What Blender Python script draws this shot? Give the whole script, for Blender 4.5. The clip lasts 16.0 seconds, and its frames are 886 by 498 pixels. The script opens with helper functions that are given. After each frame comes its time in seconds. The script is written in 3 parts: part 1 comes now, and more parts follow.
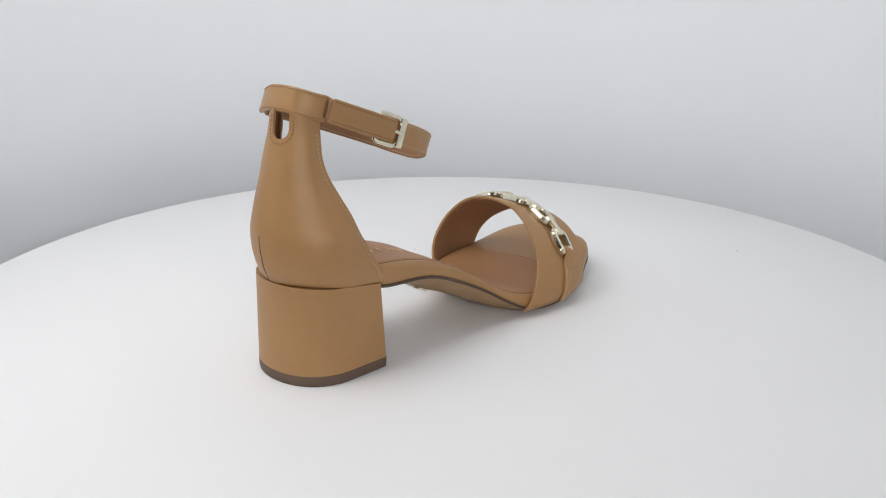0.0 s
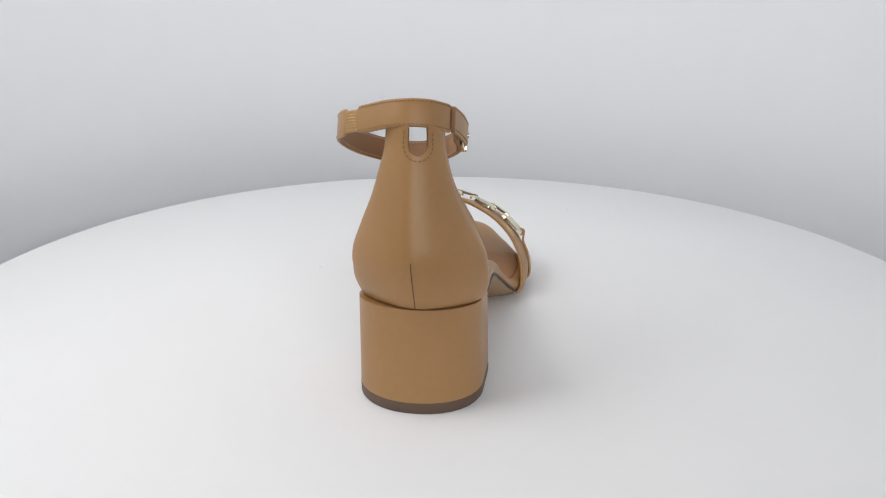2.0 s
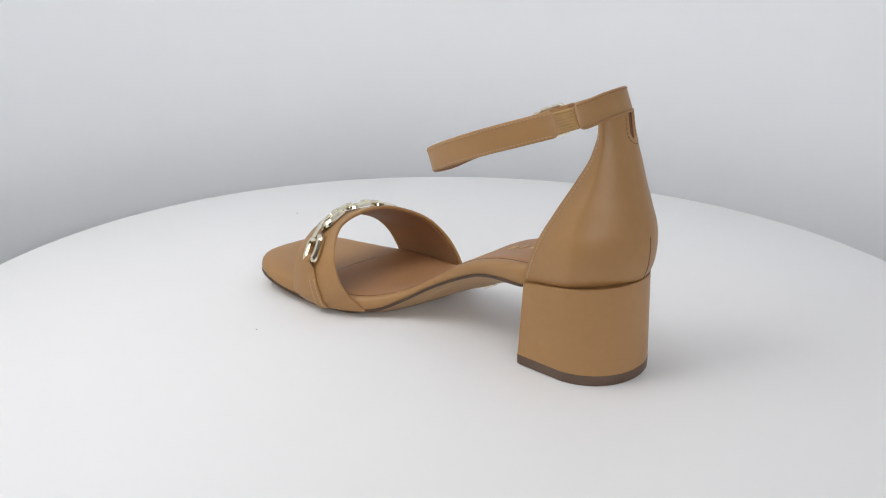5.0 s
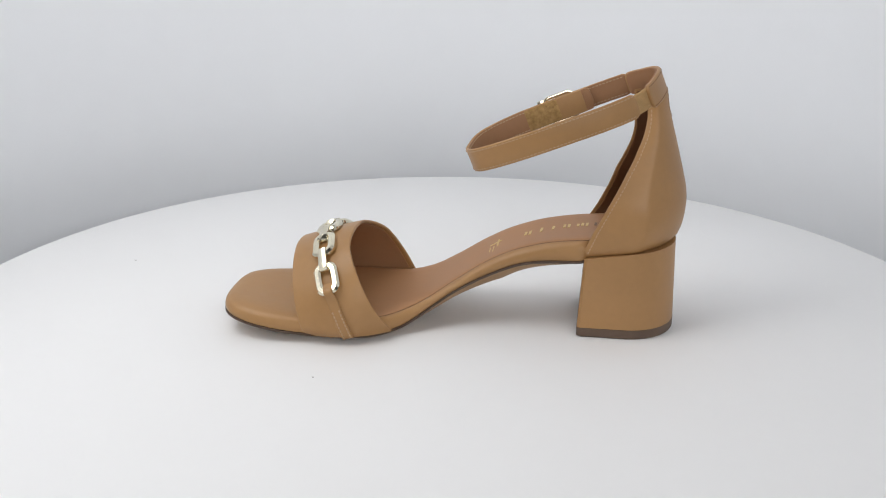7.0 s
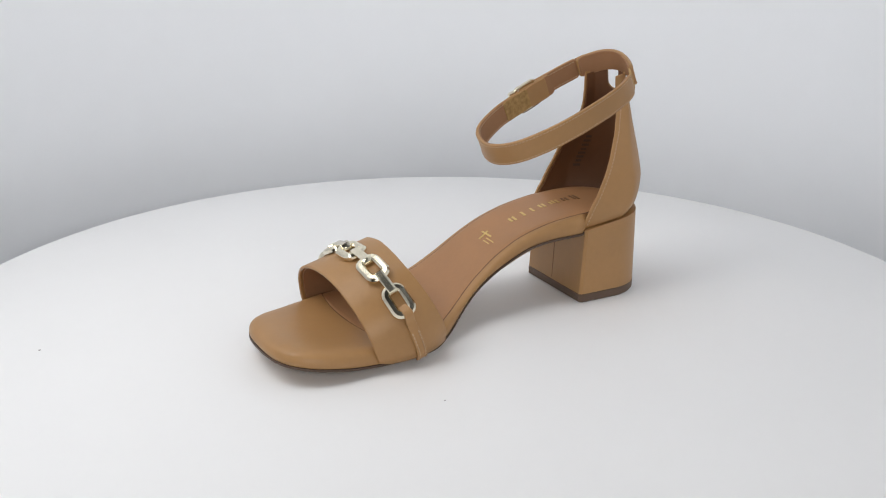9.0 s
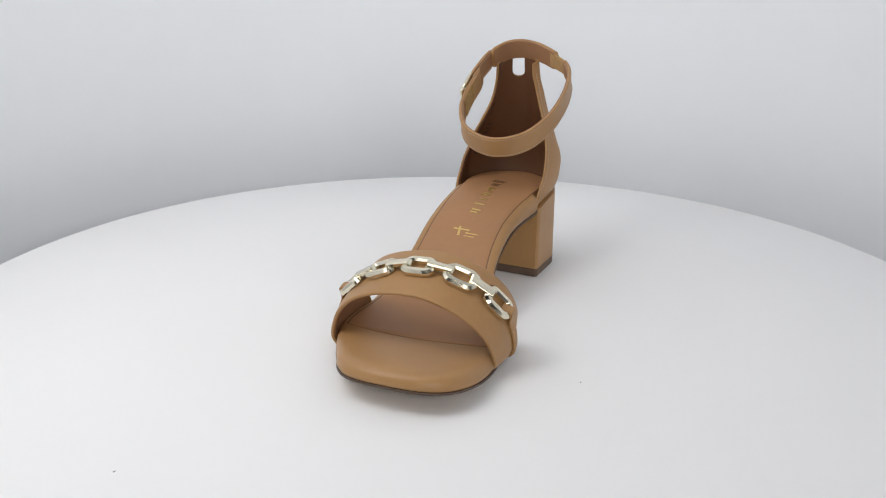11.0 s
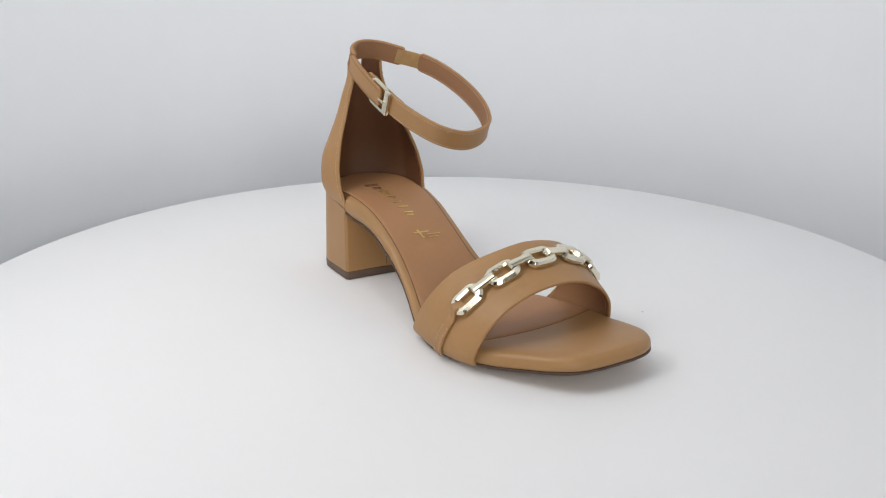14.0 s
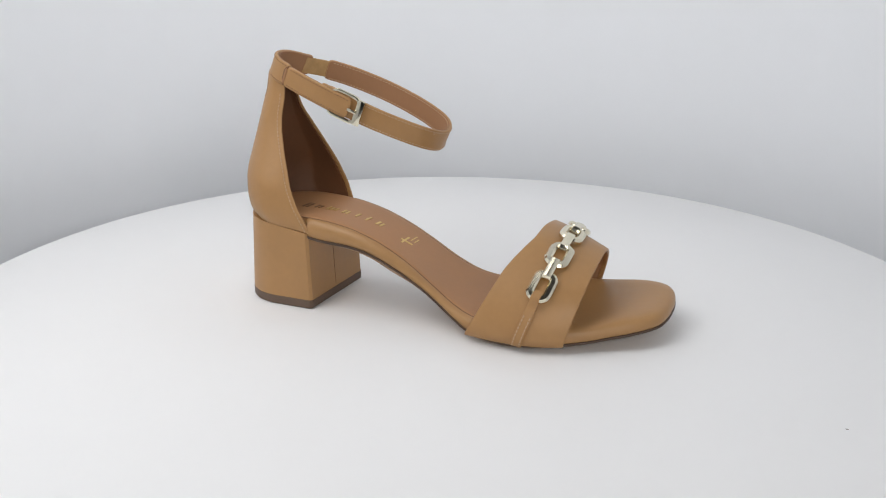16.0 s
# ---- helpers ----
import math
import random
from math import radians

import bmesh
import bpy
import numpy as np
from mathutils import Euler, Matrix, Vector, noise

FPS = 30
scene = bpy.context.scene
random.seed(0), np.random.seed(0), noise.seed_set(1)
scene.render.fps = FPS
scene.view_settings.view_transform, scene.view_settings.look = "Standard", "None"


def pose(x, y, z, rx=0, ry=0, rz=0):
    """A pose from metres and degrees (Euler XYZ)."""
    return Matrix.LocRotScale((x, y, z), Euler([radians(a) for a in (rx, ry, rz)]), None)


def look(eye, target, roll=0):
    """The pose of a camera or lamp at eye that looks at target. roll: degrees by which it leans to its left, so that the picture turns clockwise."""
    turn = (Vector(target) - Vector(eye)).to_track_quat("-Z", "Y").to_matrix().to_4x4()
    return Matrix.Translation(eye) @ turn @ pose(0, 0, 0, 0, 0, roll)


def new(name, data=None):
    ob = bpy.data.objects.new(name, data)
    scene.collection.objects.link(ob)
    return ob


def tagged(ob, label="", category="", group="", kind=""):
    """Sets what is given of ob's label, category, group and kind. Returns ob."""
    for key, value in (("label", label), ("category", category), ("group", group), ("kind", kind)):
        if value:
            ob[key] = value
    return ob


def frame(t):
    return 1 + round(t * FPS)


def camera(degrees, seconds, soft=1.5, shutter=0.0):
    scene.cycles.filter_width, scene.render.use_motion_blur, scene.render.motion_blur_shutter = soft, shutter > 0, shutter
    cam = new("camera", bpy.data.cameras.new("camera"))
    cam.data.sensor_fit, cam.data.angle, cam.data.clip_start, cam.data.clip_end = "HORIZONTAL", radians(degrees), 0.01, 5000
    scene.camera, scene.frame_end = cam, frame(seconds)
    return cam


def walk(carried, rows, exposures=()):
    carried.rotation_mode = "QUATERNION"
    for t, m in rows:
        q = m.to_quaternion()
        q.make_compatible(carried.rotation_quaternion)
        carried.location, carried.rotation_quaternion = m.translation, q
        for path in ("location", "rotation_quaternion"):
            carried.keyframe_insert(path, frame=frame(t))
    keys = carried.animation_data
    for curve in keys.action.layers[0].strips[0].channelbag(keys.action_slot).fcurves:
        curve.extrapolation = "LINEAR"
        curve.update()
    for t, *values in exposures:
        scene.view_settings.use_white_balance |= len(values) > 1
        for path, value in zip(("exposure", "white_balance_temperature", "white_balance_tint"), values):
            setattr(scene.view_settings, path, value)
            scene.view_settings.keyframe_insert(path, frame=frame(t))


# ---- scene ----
# Camera: stands still, tilted down at a turntable whose axis is the world's z axis.
EYE = (-0.0044, -0.5, 0.208)
TILT = radians(19.03)
cam = camera(48.2, 16.0, soft=1.1)
AIM = (EYE[0], EYE[1] + math.cos(TILT), EYE[2] - math.sin(TILT))
walk(cam, [(0, look(EYE, AIM, 0.24)), (16, look(EYE, AIM, 0.24))])

# ---- light: the white tent's lamps and an added front fill ----
world = bpy.data.worlds.new("tent_air")
scene.world = world
world.use_nodes = True
world.node_tree.nodes["Background"].inputs[0].default_value = (0.9, 0.95, 1.0, 1)
world.node_tree.nodes["Background"].inputs[1].default_value = 0.05
scene.view_settings.exposure = 0.0


def area(name, eye, target, sx, sy, power, colour=(1, 1, 1)):
    data = bpy.data.lights.new(name, "AREA")
    data.shape, data.size, data.size_y, data.energy, data.color = "RECTANGLE", sx, sy, power, colour
    ob = new(name, data)
    ob.matrix_world = look(eye, target)
    return ob


area("tent_lamp_top", (-0.17, -0.06, 0.94), (-0.10, 0.06, 0.0), 0.34, 0.36, 1.15, (1.0, 0.99, 0.98))
area("tent_lamp_left", (-0.335, -0.14, 0.42), (-0.04, 0.05, 0.0), 0.28, 0.30, 1.40, (1.0, 0.99, 0.98))
# Added fill lamp outside the tent's open side, brightens the backdrop.
area("backdrop_fill", (0.12, -1.02, 0.42), (-0.28, 0.28, 0.18), 0.70, 0.40, 4.0, (1.0, 0.99, 0.98))


# ---- materials ----
def material(name, colour, rough=0.5, metal=0.0, grain=0.0, grain_scale=900.0, vary=0.0, vary_scale=18.0,
             dark=None, spec=0.5, gloss_vary=0.0, soft_relief=0.0):
    """A node material: base colour that varies at two scales, with fine relief."""
    m = bpy.data.materials.new(name)
    m.use_nodes = True
    nt = m.node_tree
    p = nt.nodes["Principled BSDF"]
    p.inputs["Base Color"].default_value = (*colour, 1)
    p.inputs["Roughness"].default_value = rough
    p.inputs["Metallic"].default_value = metal
    p.inputs["Specular IOR Level"].default_value = spec
    co = nt.nodes.new("ShaderNodeTexCoord")
    if vary:
        n1 = nt.nodes.new("ShaderNodeTexNoise")
        n1.inputs["Scale"].default_value, n1.inputs["Detail"].default_value = vary_scale, 5
        n2 = nt.nodes.new("ShaderNodeTexNoise")
        n2.inputs["Scale"].default_value, n2.inputs["Detail"].default_value = vary_scale * 14, 3
        add = nt.nodes.new("ShaderNodeMath")
        add.operation = "MULTIPLY_ADD"
        add.inputs[1].default_value = 0.35
        ramp = nt.nodes.new("ShaderNodeMapRange")
        ramp.inputs[1].default_value, ramp.inputs[2].default_value = 0.45, 0.9
        mix = nt.nodes.new("ShaderNodeMix")
        mix.data_type = "RGBA"
        low = dark or tuple(c * (1 - vary) for c in colour)
        mix.inputs[6].default_value, mix.inputs[7].default_value = (*low, 1), (*colour, 1)
        for n in (n1, n2):
            nt.links.new(co.outputs["Object"], n.inputs["Vector"])
        nt.links.new(n2.outputs[0], add.inputs[0])
        nt.links.new(n1.outputs[0], add.inputs[2])
        nt.links.new(add.outputs[0], ramp.inputs[0])
        nt.links.new(ramp.outputs[0], mix.inputs[0])
        nt.links.new(mix.outputs[2], p.inputs["Base Color"])
        if gloss_vary:
            gl = nt.nodes.new("ShaderNodeMapRange")
            gl.inputs[1].default_value, gl.inputs[2].default_value = 0.3, 0.9
            gl.inputs[3].default_value, gl.inputs[4].default_value = rough - gloss_vary, rough + gloss_vary
            nt.links.new(add.outputs[0], gl.inputs[0])
            nt.links.new(gl.outputs[0], p.inputs["Roughness"])
    if grain:
        g = nt.nodes.new("ShaderNodeTexNoise")
        g.inputs["Scale"].default_value, g.inputs["Detail"].default_value = grain_scale, 4
        nt.links.new(co.outputs["Object"], g.inputs["Vector"])
        b = nt.nodes.new("ShaderNodeBump")
        b.inputs["Strength"].default_value, b.inputs["Distance"].default_value = grain, 0.0004
        nt.links.new(g.outputs[0], b.inputs["Height"])
        nt.links.new(b.outputs[0], p.inputs["Normal"])
        if soft_relief:
            w = nt.nodes.new("ShaderNodeTexNoise")
            w.inputs["Scale"].default_value, w.inputs["Detail"].default_value = 55.0, 2
            nt.links.new(co.outputs["Object"], w.inputs["Vector"])
            b2 = nt.nodes.new("ShaderNodeBump")
            b2.inputs["Strength"].default_value, b2.inputs["Distance"].default_value = soft_relief, 0.003
            nt.links.new(w.outputs[0], b2.inputs["Height"])
            nt.links.new(b2.outputs[0], b.inputs["Normal"])
    return m


LEATHER = material("camel_leather", (0.398, 0.216, 0.084), 0.41, grain=0.10, vary=0.14, vary_scale=22, gloss_vary=0.06, spec=0.45, soft_relief=0.10)
SOCK = material("sock_leather", (0.40, 0.204, 0.094), 0.5, grain=0.12, vary=0.13, vary_scale=26, gloss_vary=0.05, spec=0.35)
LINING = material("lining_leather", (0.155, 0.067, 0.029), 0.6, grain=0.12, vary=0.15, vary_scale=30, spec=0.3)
STRAP_LINING = material("strap_lining", (0.33, 0.170, 0.085), 0.55, grain=0.12, vary=0.12, vary_scale=30, spec=0.3)
RIM = material("dark_rim", (0.085, 0.052, 0.034), 0.6, vary=0.2, vary_scale=60)
RUBBER = material("brown_rubber", (0.13, 0.082, 0.055), 0.55, grain=0.2, vary=0.2, vary_scale=60)
SOLE = material("tan_outsole", (0.40, 0.25, 0.13), 0.55, grain=0.2, vary=0.15, vary_scale=40)
THREAD = material("cream_thread", (0.52, 0.35, 0.21), 0.7, vary=0.2, vary_scale=400)
TAN_THREAD = material("tan_thread", (0.29, 0.155, 0.072), 0.7, vary=0.2, vary_scale=400)
GROOVE = material("dark_groove", (0.10, 0.05, 0.025), 0.8, vary=0.2, vary_scale=80)
SEAM = material("brown_seam", (0.17, 0.088, 0.045), 0.8, vary=0.2, vary_scale=80)
GOLD = material("pale_gold", (0.82, 0.76, 0.60), 0.16, metal=1.0, vary=0.06, vary_scale=90, gloss_vary=0.05)
FOIL = material("gold_foil", (0.72, 0.52, 0.20), 0.34, metal=0.75, vary=0.15, vary_scale=500)
FOIL_DARK = material("brown_foil", (0.16, 0.075, 0.03), 0.5, vary=0.2, vary_scale=300)
STAMP = material("dark_stamp", (0.085, 0.038, 0.018), 0.6, vary=0.3, vary_scale=500)
ELASTIC = material("tan_elastic", (0.50, 0.31, 0.13), 0.8, grain=0.4, grain_scale=1500, vary=0.2, vary_scale=300)
VELCRO = material("golden_velcro", (0.47, 0.29, 0.12), 0.95, grain=1.0, grain_scale=2200, vary=0.45, vary_scale=420, spec=0.1)
WHITE = material("white_board", (0.845, 0.845, 0.847), 0.6, grain=0.02, grain_scale=500, vary=0.015, vary_scale=9, spec=0.3)
TENT = material("white_tent", (0.887, 0.905, 0.932), 0.9, vary=0.02, vary_scale=4, spec=0.1)
ROOM = material("grey_paint", (0.30, 0.30, 0.31), 0.8, vary=0.06, vary_scale=3)
SPECK = material("dust", (0.30, 0.28, 0.27), 0.9, vary=0.2, vary_scale=900)


# ---- mesh helpers ----
def bm_of(verts, faces):
    bm = bmesh.new()
    vs = [bm.verts.new(v) for v in verts]
    for f in faces:
        if len(set(f)) > 2:
            try:
                bm.faces.new([vs[i] for i in f])
            except ValueError:
                pass
    return bm


def part(name, bm, mat, parent=None, label="", smooth=True, sharp=40.0, weld=1e-6):
    """Links a bmesh as one mesh object under a thing or a part."""
    bmesh.ops.remove_doubles(bm, verts=bm.verts, dist=weld)
    bmesh.ops.recalc_face_normals(bm, faces=bm.faces)
    if smooth:
        for f in bm.faces:
            f.smooth = True
        for e in bm.edges:
            if len(e.link_faces) == 2 and e.calc_face_angle(0) > radians(sharp):
                e.smooth = False
    me = bpy.data.meshes.new(name)
    bm.to_mesh(me)
    bm.free()
    me.materials.append(mat)
    ob = new(name, me)
    if parent is not None:
        ob.parent = parent
    if label:
        ob["label"] = label
    return ob


def spline(points, n, closed=False):
    """Catmull-Rom curve through the points, n samples evenly spaced along it."""
    P = np.array(points, float)
    m = len(P)
    k = m if closed else m - 1
    out = []
    for i in range(k):
        if closed:
            a, b, c, d = P[(i - 1) % m], P[i], P[(i + 1) % m], P[(i + 2) % m]
        else:
            b, c = P[i], P[i + 1]
            a = P[i - 1] if i else 2 * b - c
            d = P[i + 2] if i + 2 < m else 2 * c - b
        for t in np.arange(24) / 24:
            out.append(0.5 * (2 * b + (c - a) * t + (2 * a - 5 * b + 4 * c - d) * t * t + (3 * b - a - 3 * c + d) * t ** 3))
    out.append(P[0] if closed else P[-1])
    out = np.array(out)
    s = np.r_[0, np.cumsum(np.linalg.norm(np.diff(out, axis=0), axis=1))]
    q = np.linspace(0, s[-1], n + 1)[:-1] if closed else np.linspace(0, s[-1], n)
    return np.stack([np.interp(q, s, out[:, j]) for j in range(P.shape[1])], 1)


def normals(P):
    """Normals of a grid of points (rows, columns, 3)."""
    n = np.cross(np.gradient(P, axis=0), np.gradient(P, axis=1))
    return n / np.maximum(np.linalg.norm(n, axis=2, keepdims=True), 1e-12)


def shell(P, lo, hi, N=None, edge=0.0):
    """A closed sheet between the offsets lo and hi of a grid, its rim rounded by edge."""
    r, c, _ = P.shape
    N = normals(P) if N is None else N
    layers = [P + N * lo, P + N * hi]
    verts = np.concatenate([L.reshape(-1, 3) for L in layers])
    k = r * c
    faces = []
    for i in range(r - 1):
        for j in range(c - 1):
            a, b, d, e = i * c + j, i * c + j + 1, (i + 1) * c + j + 1, (i + 1) * c + j
            faces += [(a, b, d, e), (k + a, k + e, k + d, k + b)]
    rim = [j for j in range(c)] + [i * c + c - 1 for i in range(1, r)] + [(r - 1) * c + j for j in range(c - 2, -1, -1)] + [i * c for i in range(r - 2, 0, -1)]
    mid = len(verts)
    out = []
    for q, a in enumerate(rim):
        i, j = divmod(a, c)
        ii, jj = min(max(i, 1), r - 2), min(max(j, 1), c - 2)
        w = P[i, j] - P[ii, jj]
        w = w / max(np.linalg.norm(w), 1e-9)
        out.append((P + N * (lo + hi) / 2)[i, j] + w * edge)
    verts = np.concatenate([verts, np.array(out)])
    for q in range(len(rim)):
        a, b = rim[q], rim[(q + 1) % len(rim)]
        u, v = mid + q, mid + (q + 1) % len(rim)
        faces += [(a, u, v, b), (u, k + a, k + b, v)]
    return bm_of(verts.tolist(), faces)


def loops(rings, cap_first=True, cap_last=True):
    """Joins closed rings of equal length into one surface."""
    n = len(rings[0])
    verts = [tuple(p) for ring in rings for p in ring]
    faces = []
    for i in range(len(rings) - 1):
        for j in range(n):
            a, b = i * n + j, i * n + (j + 1) % n
            faces.append((a, b, b + n, a + n))
    if cap_first:
        faces.append(tuple(range(n))[::-1])
    if cap_last:
        faces.append(tuple((len(rings) - 1) * n + j for j in range(n)))
    return bm_of(verts, faces)


def sweep(path, out, up, section, closed=False):
    """Sweeps a closed section (offset along out, offset along up) along a path."""
    rings = [[p + o * a + u * b for a, b in section] for p, o, u in zip(path, out, up)]
    if closed:
        bm = loops(rings + [rings[0]], False, False)
        return bm
    return loops(rings)


def round_rect(w, h, r, n=4):
    """A rounded rectangle as a closed section."""
    pts = []
    for cx, cy, a0 in ((w / 2 - r, h / 2 - r, 0), (-w / 2 + r, h / 2 - r, 90), (-w / 2 + r, -h / 2 + r, 180), (w / 2 - r, -h / 2 + r, 270)):
        for k in range(n + 1):
            a = radians(a0 + 90 * k / n)
            pts.append((cx + r * math.cos(a), cy + r * math.sin(a)))
    return pts


def box_at(c, ex, ey, ez, sx, sy, sz, bevel=0.0):
    """A box with bevelled edges, centred at c, along the axes ex, ey, ez."""
    bm = bmesh.new()
    bmesh.ops.create_cube(bm, size=1.0)
    for v in bm.verts:
        v.co = Vector((v.co.x * sx, v.co.y * sy, v.co.z * sz))
    if bevel:
        bmesh.ops.bevel(bm, geom=bm.edges[:], offset=bevel, segments=2, affect="EDGES", profile=0.6)
    c, ex, ey, ez = Vector(c), Vector(ex), Vector(ey), Vector(ez)
    for v in bm.verts:
        v.co = c + ex * v.co.x + ey * v.co.y + ez * v.co.z
    return bm


def merge(bms):
    """One bmesh out of several loose ones."""
    verts, faces = [], []
    for b in bms:
        b.verts.index_update()
        base = len(verts)
        verts += [v.co.copy() for v in b.verts]
        faces += [[base + v.index for v in f.verts] for f in b.faces]
        b.free()
    return bm_of(verts, faces)


def stitches(path, out, length=0.0021, gap=0.0011, width=0.0007, lift=0.00008):
    """A row of short thread stitches along a path that lies on a surface with the normals out."""
    path, out = np.array(path), np.array(out)
    s = np.r_[0, np.cumsum(np.linalg.norm(np.diff(path, axis=0), axis=1))]
    pieces, q = [], 0.0005
    at = lambda A, x: np.array([np.interp(x, s, A[:, j]) for j in range(3)])
    while q + length < s[-1]:
        a, b = at(path, q), at(path, q + length)
        n = at(out, q + length / 2)
        n = n / np.linalg.norm(n)
        d = (b - a) / np.linalg.norm(b - a)
        side = np.cross(n, d)
        pieces.append(box_at((a + b) / 2 + n * lift, d, side, n, length, width, width * 0.8, width * 0.25))
        q += length + gap
    return merge(pieces)


MM = 0.001
f_of = lambda xs, ys: (lambda x: float(np.interp(x, xs, ys)))


def smooth_of(xs, ys):
    """A smooth curve y(x) through the given stations."""
    c = spline([(a, b) for a, b in zip(xs, ys)], 400)
    return lambda x: np.interp(x, c[:, 0], c[:, 1])


# ---- setting ----
def build_tent():
    """A U-shaped white tent that curves round the back of the turntable, open towards the camera, in a grey room."""
    R, n = 0.36, 64
    plan = [(R, -0.42 + 0.42 * k / 8) for k in range(8)]
    plan += [(R * math.cos(math.pi * k / n), R * math.sin(math.pi * k / n)) for k in range(n + 1)]
    plan += [(-R, -0.42 * k / 8) for k in range(1, 9)]
    prof = spline([(1.0, -0.16), (1.0, -0.10), (1.0, 0.05), (1.0, 0.40), (1.0, 0.80), (0.985, 0.90), (0.93, 0.965), (0.85, 0.99), (0.60, 1.0)], 70)
    P = np.array([[(x * r, y * (r if y > 0 else 1.0), z) for r, z in prof] for x, y in plan])
    tagged(part("backdrop", shell(P, 0.0, 0.004), TENT), "seamless matt white photo tent curving round the turntable", "backdrop", kind="structure")
    for name, label, cx, cy, cz, sx, sy, sz, mat in (
            ("floor", "plain grey studio floor under the tent", 0, -0.3, -0.33, 4.0, 4.0, 0.05, ROOM),
            ("ceiling", "plain grey studio ceiling above the tent", 0, -0.3, 2.1, 4.0, 4.0, 0.05, ROOM),
            ("wall_north", "plain grey studio wall", 0, 1.72, 0.9, 4.0, 0.05, 2.4, ROOM),
            ("wall_south", "plain grey studio wall", 0, -2.32, 0.9, 4.0, 0.05, 2.4, ROOM),
            ("wall_east", "plain grey studio wall", 2.02, -0.3, 0.9, 0.05, 4.0, 2.4, ROOM),
            ("wall_west", "plain grey studio wall", -2.02, -0.3, 0.9, 0.05, 4.0, 2.4, ROOM)):
        ob = part(name, box_at((cx, cy, cz), (1, 0, 0), (0, 1, 0), (0, 0, 1), sx, sy, sz), mat, smooth=False)
        tagged(ob, label, name.split("_")[0], kind="structure")


def build_turntable():
    n, R = 160, 0.288
    prof = [(0.0005, -0.022), (R - 0.006, -0.022), (R - 0.0015, -0.020), (R, -0.016), (R, -0.004), (R - 0.0012, -0.0012), (R - 0.004, 0.0), (R * 0.6, 0.0), (0.0005, 0.0)]
    rings = [[(r * math.cos(2 * math.pi * k / n), r * math.sin(2 * math.pi * k / n), z) for k in range(n)] for r, z in prof]
    table = tagged(new("turntable"), "round smooth white display turntable with small dust specks", "turntable")
    part("disc", loops(rings), WHITE, table, sharp=30)
    foot = [(0.10, -0.30), (0.10, -0.29), (0.06, -0.27), (0.055, -0.0225)]
    part("pedestal", loops([[(r * math.cos(2 * math.pi * k / 48), r * math.sin(2 * math.pi * k / 48), z) for k in range(48)] for r, z in foot]), WHITE, table, "white pedestal under the disc")
    for x, y, r in ((0.0583, 0.0868, 0.0004), (0.2010, -0.0632, 0.0005)):
        sp = bmesh.new()
        bmesh.ops.create_icosphere(sp, subdivisions=1, radius=r)
        for v in sp.verts:
            v.co = Vector((x + v.co.x * 1.6, y + v.co.y, v.co.z * 0.3 + 0.0001))
        part("dust_speck", sp, SPECK, table, "tiny grey dust speck")
    return table


# ---- the sandal; x to the toe, y to the inner side, z up ----
OUTLINE = spline([(x * MM, y * MM) for x, y in (
    (-70, -24.8), (-50, -25), (-30, -26), (-10, -27.5), (5, -30.3), (20, -34.5), (35, -37), (50, -37.5), (65, -34.5), (80, -28.5), (92, -22), (103.5, -15.8),
    (112, -8), (115.4, 2), (116.4, 13), (116.4, 24), (114.8, 33), (110.0, 40.8), (102.2, 45.6), (92.3, 48), (80, 48.8), (65, 48), (50, 46), (35, 42.5), (20, 33), (5, 25), (-10, 21.8), (-30, 22),
    (-50, 25), (-70, 28), (-90, 29.5), (-104, 25), (-113, 15), (-116, 4), (-113, -9), (-104, -20), (-90, -25))], 220, True)
EDGE_Z = smooth_of([-125, -100, -80, -67, -50, -40, -31, -17, -3, 8, 20, 28, 40, 55, 79, 95, 108, 120],
                   [46, 45, 43, 40.5, 39.2, 37.5, 34.5, 28, 20.3, 13.2, 6.3, 4.2, 3.2, 3.7, 5.8, 8.1, 10.2, 11.8])
TOP_Z = smooth_of([-125, -100, -80, -67, -55, -45, -31, -17, -3, 11, 25, 40, 55, 79, 95, 108, 120],
                  [51.5, 51.2, 51, 50.2, 48.5, 46.2, 41.2, 33.8, 24.6, 16.2, 11.6, 11.0, 11.5, 13.6, 15.9, 17.6, 18.6])
CENTRE = f_of([-120, -70, -30, 0, 20, 60, 100, 120], [4, 2, -1, -1.5, 0, 5.5, 14, 18])


def inward(p, s):
    """A point of the sole's outline moved inwards by the share s towards its spine."""
    x = min(max(p[0] / MM, -92), 84) * MM
    q = np.array((x, CENTRE(x / MM) * MM))
    return p * (1 - s) + q * s


def offset_in(p, d):
    x = min(max(p[0] / MM, -92), 84) * MM
    q = np.array((x, CENTRE(x / MM) * MM))
    return inward(p, min(d / max(np.linalg.norm(p - q), 1e-6), 1))


def sole_ring(d, zf):
    out = []
    for p in OUTLINE:
        hide = 3.5 * MM * min(max(((-68.5 if p[1] > 0 else -72.5) - p[0] / MM) / 2.5, 0.0), 1.0)
        q = offset_in(p, d + hide)
        out.append((*q, zf(q[0] / MM) * MM))
    return out


